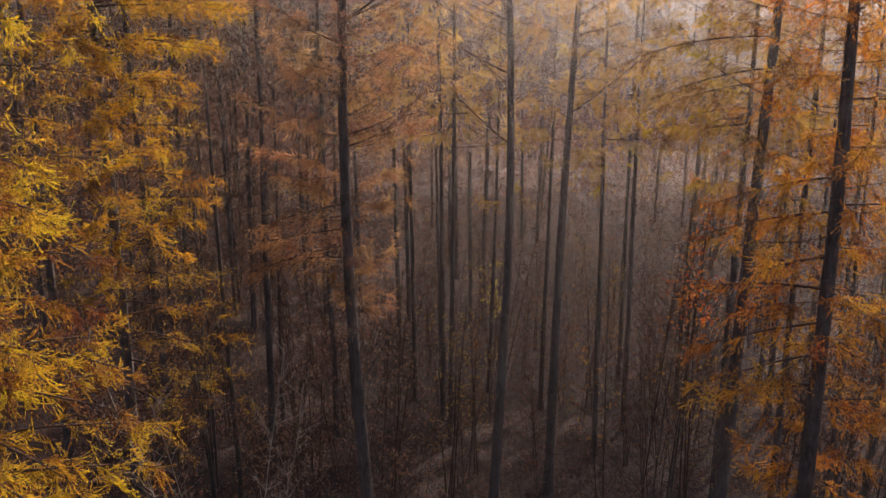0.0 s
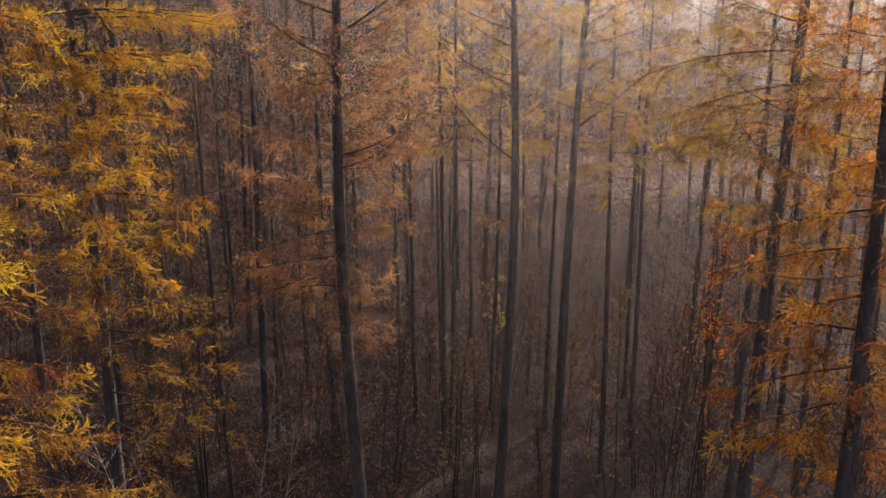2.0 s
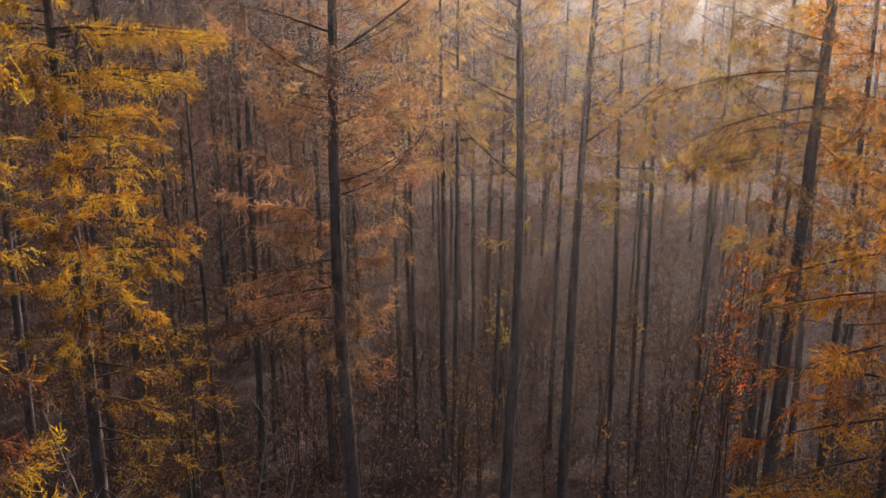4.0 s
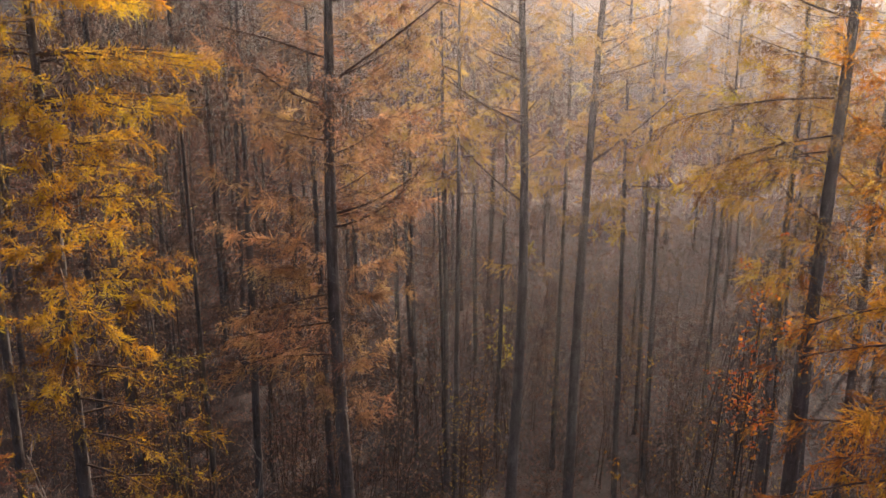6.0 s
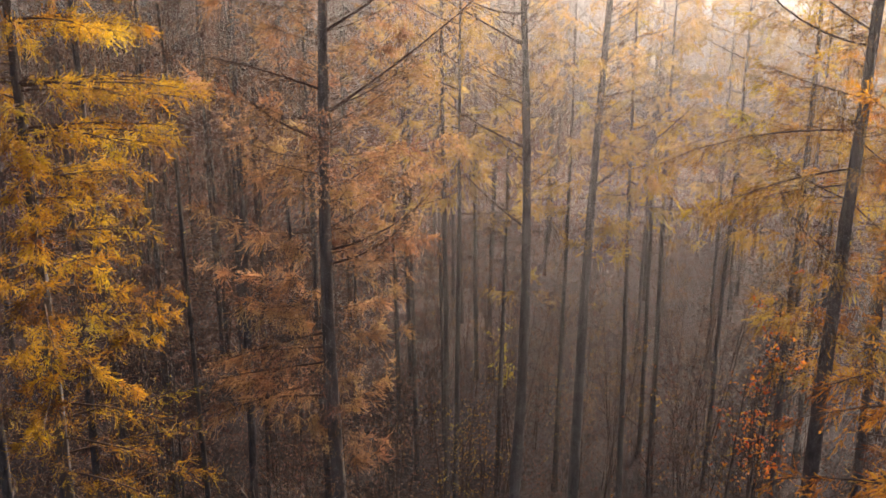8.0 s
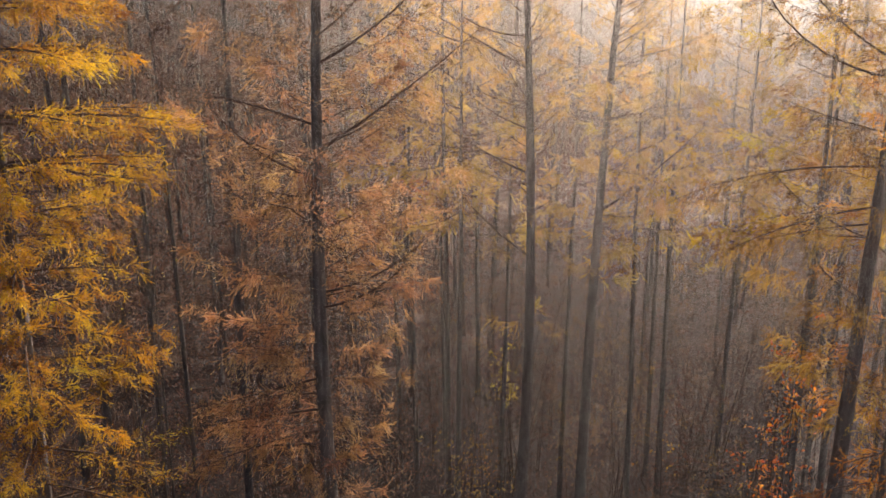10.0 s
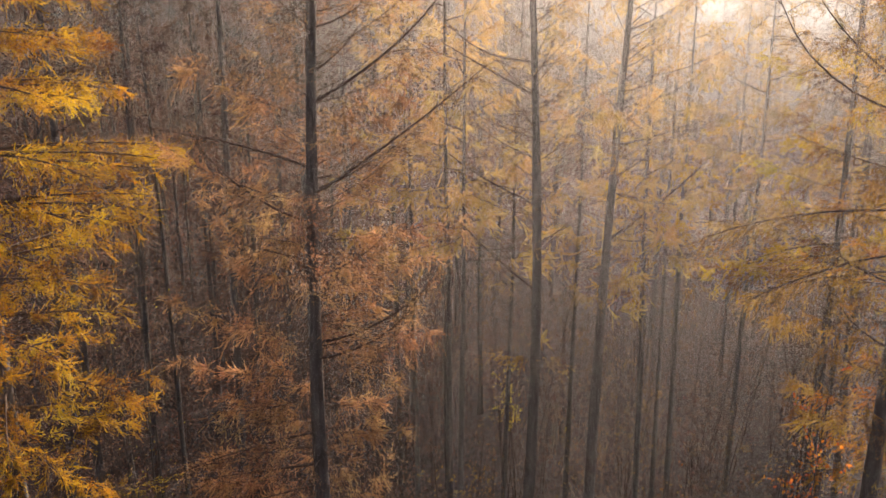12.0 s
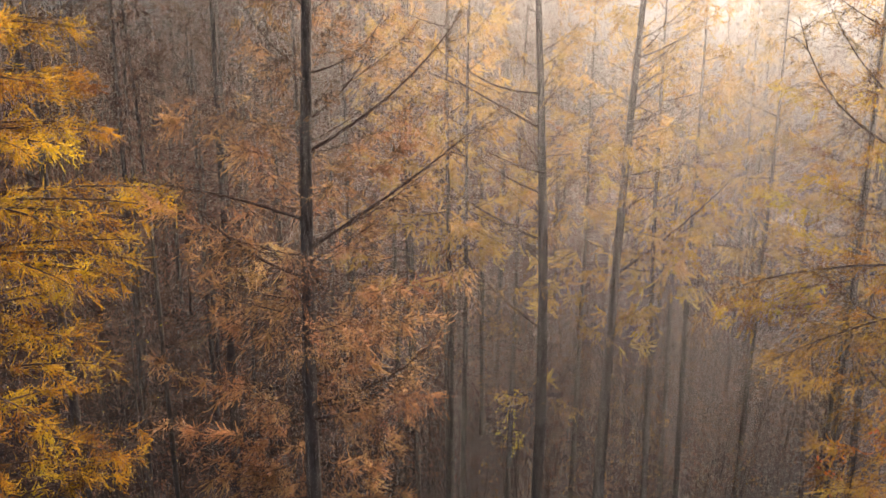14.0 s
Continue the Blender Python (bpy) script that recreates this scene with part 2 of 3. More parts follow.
def limb(rng, start, az, e0, e1, length, radius, needles, blade=(0.05, 0.012), twigs=8.0, hang=0.4, sides=6, weep=0.5, strands=4.0, spread=0.30):
    """One larch limb: wood verts and faces, needle verts and faces. Side twigs leave the limb, and strands strung with needle tufts
    hang from both and turn up at the tip. needles: tufts per metre of strand; weep: how steeply the strands hang."""
    path = bend(start, az, e0, e1, length, 9, rng)
    rad = radius * np.linspace(1, 0.16, 9) ** 0.9
    wv, wq = tubes(path[None], rad[None], sides)
    n2 = max(3, int(length * twigs))
    s = np.sort(rng.uniform(0.16, 1.0, n2))
    p, d = sample(path, s)
    sidev = unit(np.cross(d, np.array([0, 0, 1.0]))) * np.where(rng.random(n2) < 0.5, 1, -1)[:, None]
    d2 = unit(d * rng.uniform(0.4, 1.0, (n2, 1)) + sidev * rng.uniform(0.2, 1.0, (n2, 1)) + np.array([0, 0, 1.0]) * rng.uniform(-0.6, 0.35, (n2, 1)))
    l2 = length * rng.uniform(0.08, 0.30, n2) * (1.15 - 0.65 * s)
    q = np.linspace(0, 1, 5)[None, :, None]
    fall = rng.uniform(0.0, 0.7, n2) * weep
    tp = p[:, None] + d2[:, None] * l2[:, None, None] * q
    tp[:, :, 2] -= (q[..., 0] ** 2) * (l2 * fall)[:, None]
    if sides > 4:
        tr = np.linspace(1, 0.4, 5)[None] * (0.003 + 0.003 * l2)[:, None]
        v2, q2 = tubes(tp, tr, 3)
        wv, wq = np.concatenate([wv, v2]), [np.concatenate([wq, q2 + len(wv)])]
    else:
        v2, q2 = blades(rng, p, d2, l2, 0.016)
        wv, wq = np.concatenate([wv, v2]), [wq, q2 + len(wv)]
    if needles <= 0:
        return wv, wq, np.zeros((0, 3)), np.zeros((0, 3), int)
    nh = int(n2 * strands)
    pick = rng.integers(0, n2, nh)
    f = rng.uniform(0.0, 1, nh)
    i = np.minimum((f * 4).astype(int), 3)
    hp = tp[pick, i] + (tp[pick, i + 1] - tp[pick, i]) * (f * 4 - i)[:, None]
    hd = unit(d2[pick] * 0.8 + rng.normal(0, 0.45, (nh, 3)) + np.array([0, 0, 0.15 - 0.45 * weep]))
    hl = hang * rng.uniform(0.25, 1.25, nh) ** 1.1
    sag = rng.uniform(0.2, 1.1, nh) * weep
    hook = rng.uniform(0.0, 0.55, nh)
    full = np.clip(rng.normal(0.9, 0.4, n2), 0.1, 1.6)[pick] * (rng.random(nh) < 0.85)

    def along(k, g):
        at = hp[k] + hd[k] * (hl[k] * g)[:, None]
        at[:, 2] += hl[k] * (hook[k] * g ** 3 - sag[k] * g ** 1.6)
        way = hd[k].copy()
        way[:, 2] += 3 * hook[k] * g ** 2 - 1.6 * sag[k] * g ** 0.6
        return at, unit(way)

    if sides > 4:
        mid, way = along(np.arange(nh), np.full(nh, 0.4))
        v3, q3 = blades(rng, hp, mid - hp, 1.15 * np.linalg.norm(mid - hp, axis=1), 0.007)
        v4, q4 = blades(rng, mid, way, 0.6 * hl, 0.006)
        wq = wq + [np.concatenate([q3, q4 + len(v3)]) + len(wv)]
        wv = np.concatenate([wv, v3, v4])
    weight = hl * full + 1e-6
    nb = int(needles * weight.sum())
    k = rng.choice(nh, nb, p=weight / weight.sum())
    # tufts sit on spurs, a few centimetres apart
    spur = blade[0] * 0.55
    g = (np.floor(rng.uniform(0, 1, nb) * hl[k] / spur) + 0.5) * spur / hl[k]
    g = np.clip(g, 0.02, 1)
    bp, ba = along(k, g)
    nv, nq = blades(rng, bp, ba + rng.normal(0, spread, (nb, 3)), *blade)
    return wv, wq, nv, nq


def trunk_mesh(rng, height, dbh, lean, sides=14, rings=40, mat=None, sweep=None):
    """A tapered, slightly crooked stem with a flared foot, from below the ground to the leader. sweep: sideways offsets at even heights."""
    s = np.linspace(0, 1, rings)
    if sweep:
        soft = np.interp(np.linspace(0, 1, 200), np.linspace(0, 1, len(sweep)), sweep)
        soft = np.convolve(np.pad(soft, 20, mode="reflect", reflect_type="odd"), np.ones(41) / 41, mode="valid")
        path = np.stack([np.interp(s, np.linspace(0, 1, 200), soft), 0 * s, -0.4 + (height + 0.4) * s], -1)
    else:
        path = np.stack([lean[0] * s + 0.05 * np.sin(s * 9 + rng.uniform(0, 6)) * s, lean[1] * s + 0.05 * np.sin(s * 7 + rng.uniform(0, 6)) * s, -0.4 + (height + 0.4) * s], -1)
    r = 0.5 * dbh * (1.03 - s) ** 0.8 + 0.25 * dbh * np.exp(-s * height / 0.5) + 0.006
    v, q = tubes(path[None], r[None], sides)
    v[:, :2] += rng.normal(0, 0.006, (len(v), 2))
    return mesh_of("trunk", v, q, mat or BARK, smooth=True), path


def stem_at(path, z):
    return np.array([np.interp(z, path[:, 2], path[:, 0]), np.interp(z, path[:, 2], path[:, 1]), z])


def larch(name, label, x, y, height, dbh, mat, seed, crown=(8.0, 27.0), reach=2.8, needles=60, lean=(0, 0), step=0.24, explicit=(), blade=(0.05, 0.008),
          twigs=8.0, bare=0.25, droop=0.0, sector=None, hang=0.35, bare_below=0.0, weep=0.5, strands=4.0, clear=0.0, thin_above=(99.0, 1.0), stout=1.0, sweep=None, slim=1.0):
    """A larch as a thing: trunk, limbs, and the needles of each limb. explicit: limbs as (z, azimuth, elevation, end elevation, length, needles share)."""
    rng = np.random.default_rng(seed)
    root = new(name)
    root.empty_display_size = 0.5
    root.location = (x, y, ground_z(x, y))
    tagged(root, label, "tree", "larches of the stand")
    mesh, path = trunk_mesh(rng, height, dbh, lean, sweep=sweep)
    part("trunk", mesh, root, "dark furrowed bark")
    zs = np.arange(crown[0], min(crown[1], height - 0.6), step)
    todo = []
    az = rng.uniform(0, 360)
    for z in zs:
        az += 137.5 + rng.normal(0, 25)
        if sector and (az - sector[0]) % 360 > sector[1]:
            az = sector[0] + rng.uniform(0, sector[1])
        share = (z - crown[0]) / max(height - crown[0], 1)
        length = reach * rng.uniform(0.55, 1.1) * min(1.0, 0.45 + 2.2 * share) * (1.0 - share ** 2.2 * 0.85)
        e0 = -8 + 42 * share + rng.normal(0, 9) - droop
        e1 = 18 + 45 * share + rng.normal(0, 12) - droop * 1.6
        amount = 0.0 if rng.random() < bare else rng.uniform(0.5, 1.2) * (0.35 if z < bare_below else 1.0)
        if clear and abs((az - 90) % 360 - 180) < clear:
            amount *= 0.2
        if z > thin_above[0]:
            amount *= thin_above[1]
        todo.append((z + rng.normal(0, 0.08), az, e0, e1, length, amount))
    # the given limbs are told by their height in the world
    todo += [(z - root.location.z, *rest) for z, *rest in explicit]
    for n, (z, a, e0, e1, length, amount) in enumerate(todo):
        at = stem_at(path, z)
        r = (0.006 + 0.0044 * length) * (stout * slim if n < len(todo) - len(explicit) else 1.5 * stout * min(1.0, 0.4 + 0.25 * length))
        wv, wq, nv, nq = limb(rng, at, a, e0, e1, length, r, needles * amount, blade, twigs, hang, 6, weep, strands)
        b = part("branch", mesh_of("branch", wv, wq, LIMB), root)
        if len(nq):
            part("needles", mesh_of("needles", nv, nq, mat), b)
    return root


def ground_z(x, y):
    return -1.2 - 0.035 * max(0.0, min(y, 70.0) - 20.0) + 0.25 * math.sin(x * 0.31 + 1.0) * math.cos(y * 0.23)


# ---- ground and distance ----
def ground():
    xs = np.concatenate([np.linspace(-900, -70, 12), np.linspace(-60, 60, 121), np.linspace(70, 900, 12)])
    ys = np.concatenate([np.linspace(-600, -20, 12), np.linspace(-10, 110, 121), np.linspace(125, 900, 12)])
    v = [(a, b, ground_z(a, b) + 0.06 * noise.noise(Vector((a * 0.9, b * 0.9, 0)))) for b in ys for a in xs]
    w = len(xs)
    f = np.array([(j * w + i, j * w + i + 1, (j + 1) * w + i + 1, (j + 1) * w + i) for j in range(len(ys) - 1) for i in range(w - 1)])
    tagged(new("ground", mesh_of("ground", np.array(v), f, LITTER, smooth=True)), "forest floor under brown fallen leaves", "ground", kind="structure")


ground()


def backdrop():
    # a sheet whose own emission stands in for sunlit mist
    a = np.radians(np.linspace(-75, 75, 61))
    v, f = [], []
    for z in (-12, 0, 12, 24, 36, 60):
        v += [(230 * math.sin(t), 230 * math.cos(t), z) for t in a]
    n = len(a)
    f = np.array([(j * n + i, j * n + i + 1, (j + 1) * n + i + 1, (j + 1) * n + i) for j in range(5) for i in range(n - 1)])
    tagged(new("backdrop", mesh_of("backdrop", np.array(v), f, MIST_GLOW)), "glowing sheet painted as pale morning mist far behind the forest", "mist", kind="structure")


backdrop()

# ---- the near larches ----
# limbs that can be told apart: height, azimuth, elevation at the stem and at the tip, length, share of needles
larch("larch_tree", "tall larch with tan drooping needles and upswept dark branches", -1.65, 19.8, 27, 0.37, TAN, 11, clear=48.0, crown=(10.2, 26), reach=2.6, needles=105, bare=0.14,
      sweep=(0, -0.22, -0.52, -0.67, -0.59, -0.38, -0.2), blade=(0.042, 0.0095), hang=0.25, step=0.115, weep=0.8, strands=19.0, thin_above=(18.4, 0.45), slim=0.6,
      explicit=[(17.35, 8, 27, 54, 3.1, 0.04), (16.34, 186, 22, 9, 2.5, 0.08), (15.45, 176, 16, 57, 2.6, 0.1), (15.12, 190, 1, 23, 1.3, 0.1), (14.81, 170, 12, 12, 1.6, 0.3), (15.89, -10, 33, 40, 3.4, 0.08),
                (14.55, -14, 18, 51, 1.7, 0.25), (13.4, -6, 12, 51, 2.5, 0.25), (18.49, 184, 34, 69, 1.6, 0), (17.81, 20, 30, 71, 1.8, 0), (18.49, -16, 8, 59, 1.6, 0.1), (13.8, 14, 23, 42, 1.6, 0.2),
                (15.97, 22, 16, 37, 2.0, 0.1), (13.13, -20, 13, 60, 2.5, 0.2), (19.4, 175, 35, 70, 1.8, 0),
                (11.2, 176, -6, -16, 2.4, 0.8), (10.8, 192, -8, -20, 2.3, 0.8), (11.5, 164, -6, -18, 2.2, 0.7), (10.5, 184, 2, -12, 2.5, 0.7), (11.8, 186, -8, -22, 2.3, 0.6)])
larch("larch_tree", "tall slim larch with bare lower branches and thin pale needles", 1.70, 26.6, 27, 0.36, PALE, 12, clear=48.0, crown=(11.5, 26), reach=2.6, needles=75, bare=0.5,
      sweep=(0, 0.17, 0.39, 0.43, 0.28, 0.02, -0.15), blade=(0.075, 0.017), hang=0.3, step=0.26, weep=0.85, strands=9.0, slim=0.55, stout=1.3,
      explicit=[(16.93, 184, 29, 30, 2.9, 0.05), (17.72, 172, -1, 53, 2.5, 0.05), (15.94, 190, 17, 30, 1.9, 0.1), (15.47, 170, 20, 41, 1.9, 0.1), (14.36, 182, 22, 39, 2.8, 0.1), (13.98, 194, 39, 39, 1.3, 0),
                (18.42, 10, 51, 51, 0.9, 0), (17.43, -12, 48, 48, 1.4, 0), (16.93, 0, 14, 14, 0.2, 0), (15.65, 0, 10, 10, 0.35, 0), (14.37, 0, 13, 13, 0.45, 0), (12.2, 180, 37, 50, 2.7, 0.05)]
      + [(13.4 + 0.4 * i, (i * 137) % 360, 26, 52, 1.2 + 0.1 * (i % 4), 0.02) for i in range(14)])
larch("larch_tree", "slim leaning larch with bare side branches and pale needles", 3.93, 28.9, 27, 0.37, PALE, 13, clear=48.0, crown=(12, 26), reach=2.6, needles=75, bare=0.5,
      sweep=(0, 0.06, 0.12, 0.24, 0.44, 0.72, 0.95), blade=(0.075, 0.017), hang=0.3, step=0.26, weep=0.85, strands=9.0, slim=0.55, stout=1.3,
      explicit=[(15.47, 5, 10, 26, 2.4, 0.1), (16.86, -8, 9, 34, 1.5, 0), (18.39, 4, 19, 40, 1.8, 0), (16.39, 15, 16, 16, 1.5, 0.1), (15.02, -14, 32, 32, 1.1, 0), (18.24, 178, 63, 63, 1.2, 0),
                (13.45, 186, 24, 24, 1.2, 0), (12.91, 4, 33, 41, 3.8, 0.05), (17.6, 24, 30, 45, 1.4, 0), (14.5, 30, 35, 45, 1.3, 0)]
      + [(13.6 + 0.35 * i, -50 + (i * 53) % 110, 24, 50, 1.2 + 0.12 * (i % 4), 0.02) for i in range(16)])
larch("larch_tree", "larch with amber drooping sprays and long arching branches", 7.1, 20.0, 27, 0.40, AMBER, 14, clear=48.0, crown=(11.8, 26), reach=2.8, needles=85, bare=0.2, droop=6,
      thin_above=(17.0, 0.35), stout=0.72, sweep=(0, 0.1, 0.18, 0.27, 0.41, 0.55, 0.7), blade=(0.048, 0.0105), hang=0.27, step=0.18, weep=0.9, strands=17.0, slim=0.7,
      explicit=[(15.6, 176, 2, -26, 3.7, 0.35), (16.17, 186, 13, 22, 2.2, 0.1), (14.3, 178, 19, 54, 2.6, 0.1), (13.2, 172, 25, 85, 2.4, 0.1), (15.47, -4, -2, 92, 1.7, 0), (15.44, 6, -44, -4, 1.9, 0.3),
                (14.3, -8, -45, -24, 2.4, 0.2), (17.33, 178, 26, 58, 3.1, 0.03), (17.08, 190, 7, 68, 3.8, 0.05), (18.48, 176, 20, 36, 2.8, 0.05), (14.9, 194, -4, -22, 3.0, 0.4), (14.6, 166, -6, -26, 2.6, 0.4)])
larch("larch_tree", "larch with dark straight trunk and glowing orange sprays", 6.73, 14.4, 26, 0.38, ORANGE, 15, crown=(8.4, 25), reach=2.3, needles=85, bare=0.12, droop=10, blade=(0.055, 0.012), hang=0.26,
      sweep=(0, 0.02, 0.02, 0.02, -0.1, -0.25, -0.4), weep=0.75, step=0.16, strands=11.0, slim=0.7,
      explicit=[(13.4, 168, -6, -22, 2.1, 1.0), (12.8, 150, -8, -25, 2.3, 1.0), (12.0, 172, -5, -30, 2.1, 1.0), (11.4, 148, 0, -20, 2.5, 1.0), (10.8, 170, -10, -25, 2.3, 1.0), (10.2, 182, -6, -20, 2.4, 1.0), (9.6, 160, -10, -20, 2.2, 0.9)]
      + [(9.3 + 0.9 * i, 10 + (i * 37) % 70, 2, -18, 2.2, 0.9) for i in range(8)])
larch("larch_tree", "larch dense with golden yellow needles", -8.25, 21.0, 26, 0.38, GOLD, 16, crown=(9.0, 15.6), reach=2.9, needles=85, bare=0.08, droop=4, bare_below=11.5, blade=(0.045, 0.0105), hang=0.23,
      step=0.22, weep=0.55, strands=15.0, slim=0.7,
      explicit=[(z + dz, a, 5 - dz, -9, length, share) for z, length in ((19.2, 2.3), (18.35, 2.4), (17.5, 2.5), (16.35, 3.3), (15.45, 2.9)) for a, dz, share in ((10, 0, 1.4), (-10, -0.1, 1.3), (26, 0.08, 1.2), (-32, 0.05, 1.2), (48, 0, 1.0))]
      + [(20.4 + 0.4 * i, 40 + (i * 137) % 360, 15, 25, 2.2 - 0.12 * i, 0.9) for i in range(10)]
      + [(10.2 + 0.36 * i, -70 + (i * 53) % 130, 4, -10, 2.2 + 0.07 * (i % 7), 1.3) for i in range(13)]
      + [(15.3, -60, 3, -10, 2.0, 1.2), (14.7, -30, 3, -10, 1.9, 1.2)]
      + [(14.6 + 0.36 * i, 70 + (i * 67) % 215, 6, -8, 2.5 + 0.1 * (i % 4), 1.1) for i in range(18)]
      + [(15.0 + 0.5 * i, -62 - (i * 31) % 50, 5, -10, 1.7 + 0.15 * (i % 4), 1.0) for i in range(11)]
      + [(5.8 + 0.4 * i, -46 + (i * 53) % 100, 6, -10, 2.9, 0.45) for i in range(11)]
      + [(9.6 + 0.45 * i, -105 + (i * 29) % 50, 4, -14, 1.4, 1.2) for i in range(15)])
larch("larch_tree", "larch thick with bright yellow needles", -6.7, 10.4, 25, 0.36, YELLOW, 17, crown=(6.0, 24), reach=2.8, needles=170, bare=0.08, droop=8, blade=(0.04, 0.0092), hang=0.23,
      sector=(-95, 190), step=0.24, weep=0.7, strands=13.0, slim=0.6,
      explicit=[(6.6 + 0.28 * i, -48 + (i * 53) % 96, 6, -14, 2.6 - 0.25 * max(0.0, 7.6 + 0.28 * i - 12.0) + 0.07 * (i % 5), 1.1) for i in range(28)]
      + [(13.6 + 0.3 * i, -60 + (i * 47) % 110, 8, -12, 2.3 + 0.08 * (i % 4), 0.6) for i in range(14)])
larch("larch_tree", "larch with yellow needles on spreading lower sprays", 9.5, 27.0, 24, 0.30, YELLOW, 18, crown=(13.2, 23), reach=3.0, needles=85, bare=0.3, droop=6, blade=(0.08, 0.018), hang=0.3, weep=0.7, step=0.28,
      strands=9.0, slim=0.7, explicit=[(13.0, 184, -2, -12, 3.0, 2.4), (12.8, 174, -4, -14, 2.7, 2.2), (13.3, 194, 0, -12, 2.7, 2.2)])
larch("larch_tree", "larch with fading orange-red needles at the clearing's edge", 10.4, 16.6, 24, 0.32, ORANGE, 19, crown=(7.0, 23), reach=2.7, needles=60, bare=0.2, droop=8, blade=(0.06, 0.014), hang=0.28, weep=0.8,
      step=0.24, strands=10.0, slim=0.7)

larch("larch_tree", "larch with a full crown of glowing orange needles", 9.6, 22.5, 25, 0.22, ORANGE, 20, crown=(11.0, 24), reach=2.8, needles=80, bare=0.1, droop=8, blade=(0.06, 0.0135), hang=0.30, weep=0.8,
      step=0.2, strands=11.0, slim=0.7)


# ---- the stand behind ----
def plain_larch(name, label, seed, height, dbh, mat, crown, reach, needles, bark, blade=(0.12, 0.022), step=0.42, dense=99.0, fill=1.0):
    """A tree of the middle distance: trunk, limbs, crown. dense: the height from which coarser blades are added, mostly
    out of view, to shade the woods.
    """
    rng = np.random.default_rng(seed)
    root = new(name)
    tagged(root, label, "tree", "trees of the stand behind")
    mesh, path = trunk_mesh(rng, height, dbh, (rng.uniform(-0.6, 0.6), rng.uniform(-0.4, 0.4)), 9, 24, bark)
    part("trunk", mesh, root)
    W, WQ, N, NQ, wn_, nn_ = [], [], [], [], 0, 0
    az = rng.uniform(0, 360)
    for z in np.arange(crown, height - 0.8, step):
        az += 137.5 + rng.normal(0, 20)
        share = (z - crown) / (height - crown)
        length = reach * rng.uniform(0.5, 1.1) * (1 - 0.7 * share ** 3)
        amount, size = 4.6 * needles * rng.choice([0.2, 0.8, 1.4]) * fill, blade
        if z > dense:
            amount, size, length = 1.0 * needles, (0.32, 0.08), length * 1.15
        wv, wq, nv, nq = limb(rng, stem_at(path, z), az, -5 + 40 * share + rng.normal(0, 8), 15 + 40 * share, length, 0.008 + 0.005 * length, amount, size, 4.5, 0.36, 4, 0.85, 8.0)
        W.append(wv), WQ.extend([f + wn_ for f in (wq if isinstance(wq, list) else [wq])])
        wn_ += len(wv)
        if len(nq):
            N.append(nv), NQ.append(nq + nn_)
            nn_ += len(nv)
    part("crown_wood", mesh_of("crown_wood", np.concatenate(W), WQ, LIMB), root)
    part("crown", mesh_of("crown", np.concatenate(N), np.concatenate(NQ), mat), root)
    return root


KINDS = [
    plain_larch("larch_tree", "tall slender larch with dull brown needles", 31, 29, 0.31, DULL, 8.0, 2.6, 9, BARK, dense=21.5, fill=0.5),
    plain_larch("larch_tree", "tall slender larch with thin pale gold needles", 32, 29, 0.27, PALE, 10.5, 2.7, 9, GREYBARK, dense=21.5, fill=0.9),
    plain_larch("larch_tree", "slender larch with sparse orange needles", 33, 22, 0.28, ORANGE, 7.5, 2.3, 9, GREYBARK),
    plain_larch("larch_tree", "thin larch pole with a few dull needles", 34, 22, 0.20, DULL, 9.0, 1.9, 8, GREYBARK),
    plain_larch("larch_tree", "slender larch with yellowish needles", 35, 23, 0.23, GOLD, 11.0, 3.3, 9, GREYBARK, fill=2.4),
    plain_larch("larch_tree", "slender larch with thin pale needles", 36, 23, 0.23, PALE, 12.8, 3.3, 9, GREYBARK, fill=2.8),
    # stands out of view only, added to dim the sky's fill
    plain_larch("larch_tree", "tall unseen larch with a closed brown crown, added to block light", 37, 27, 0.30, RUST, 5.0, 3.0, 12, BARK, step=1.0, dense=0.0),
]


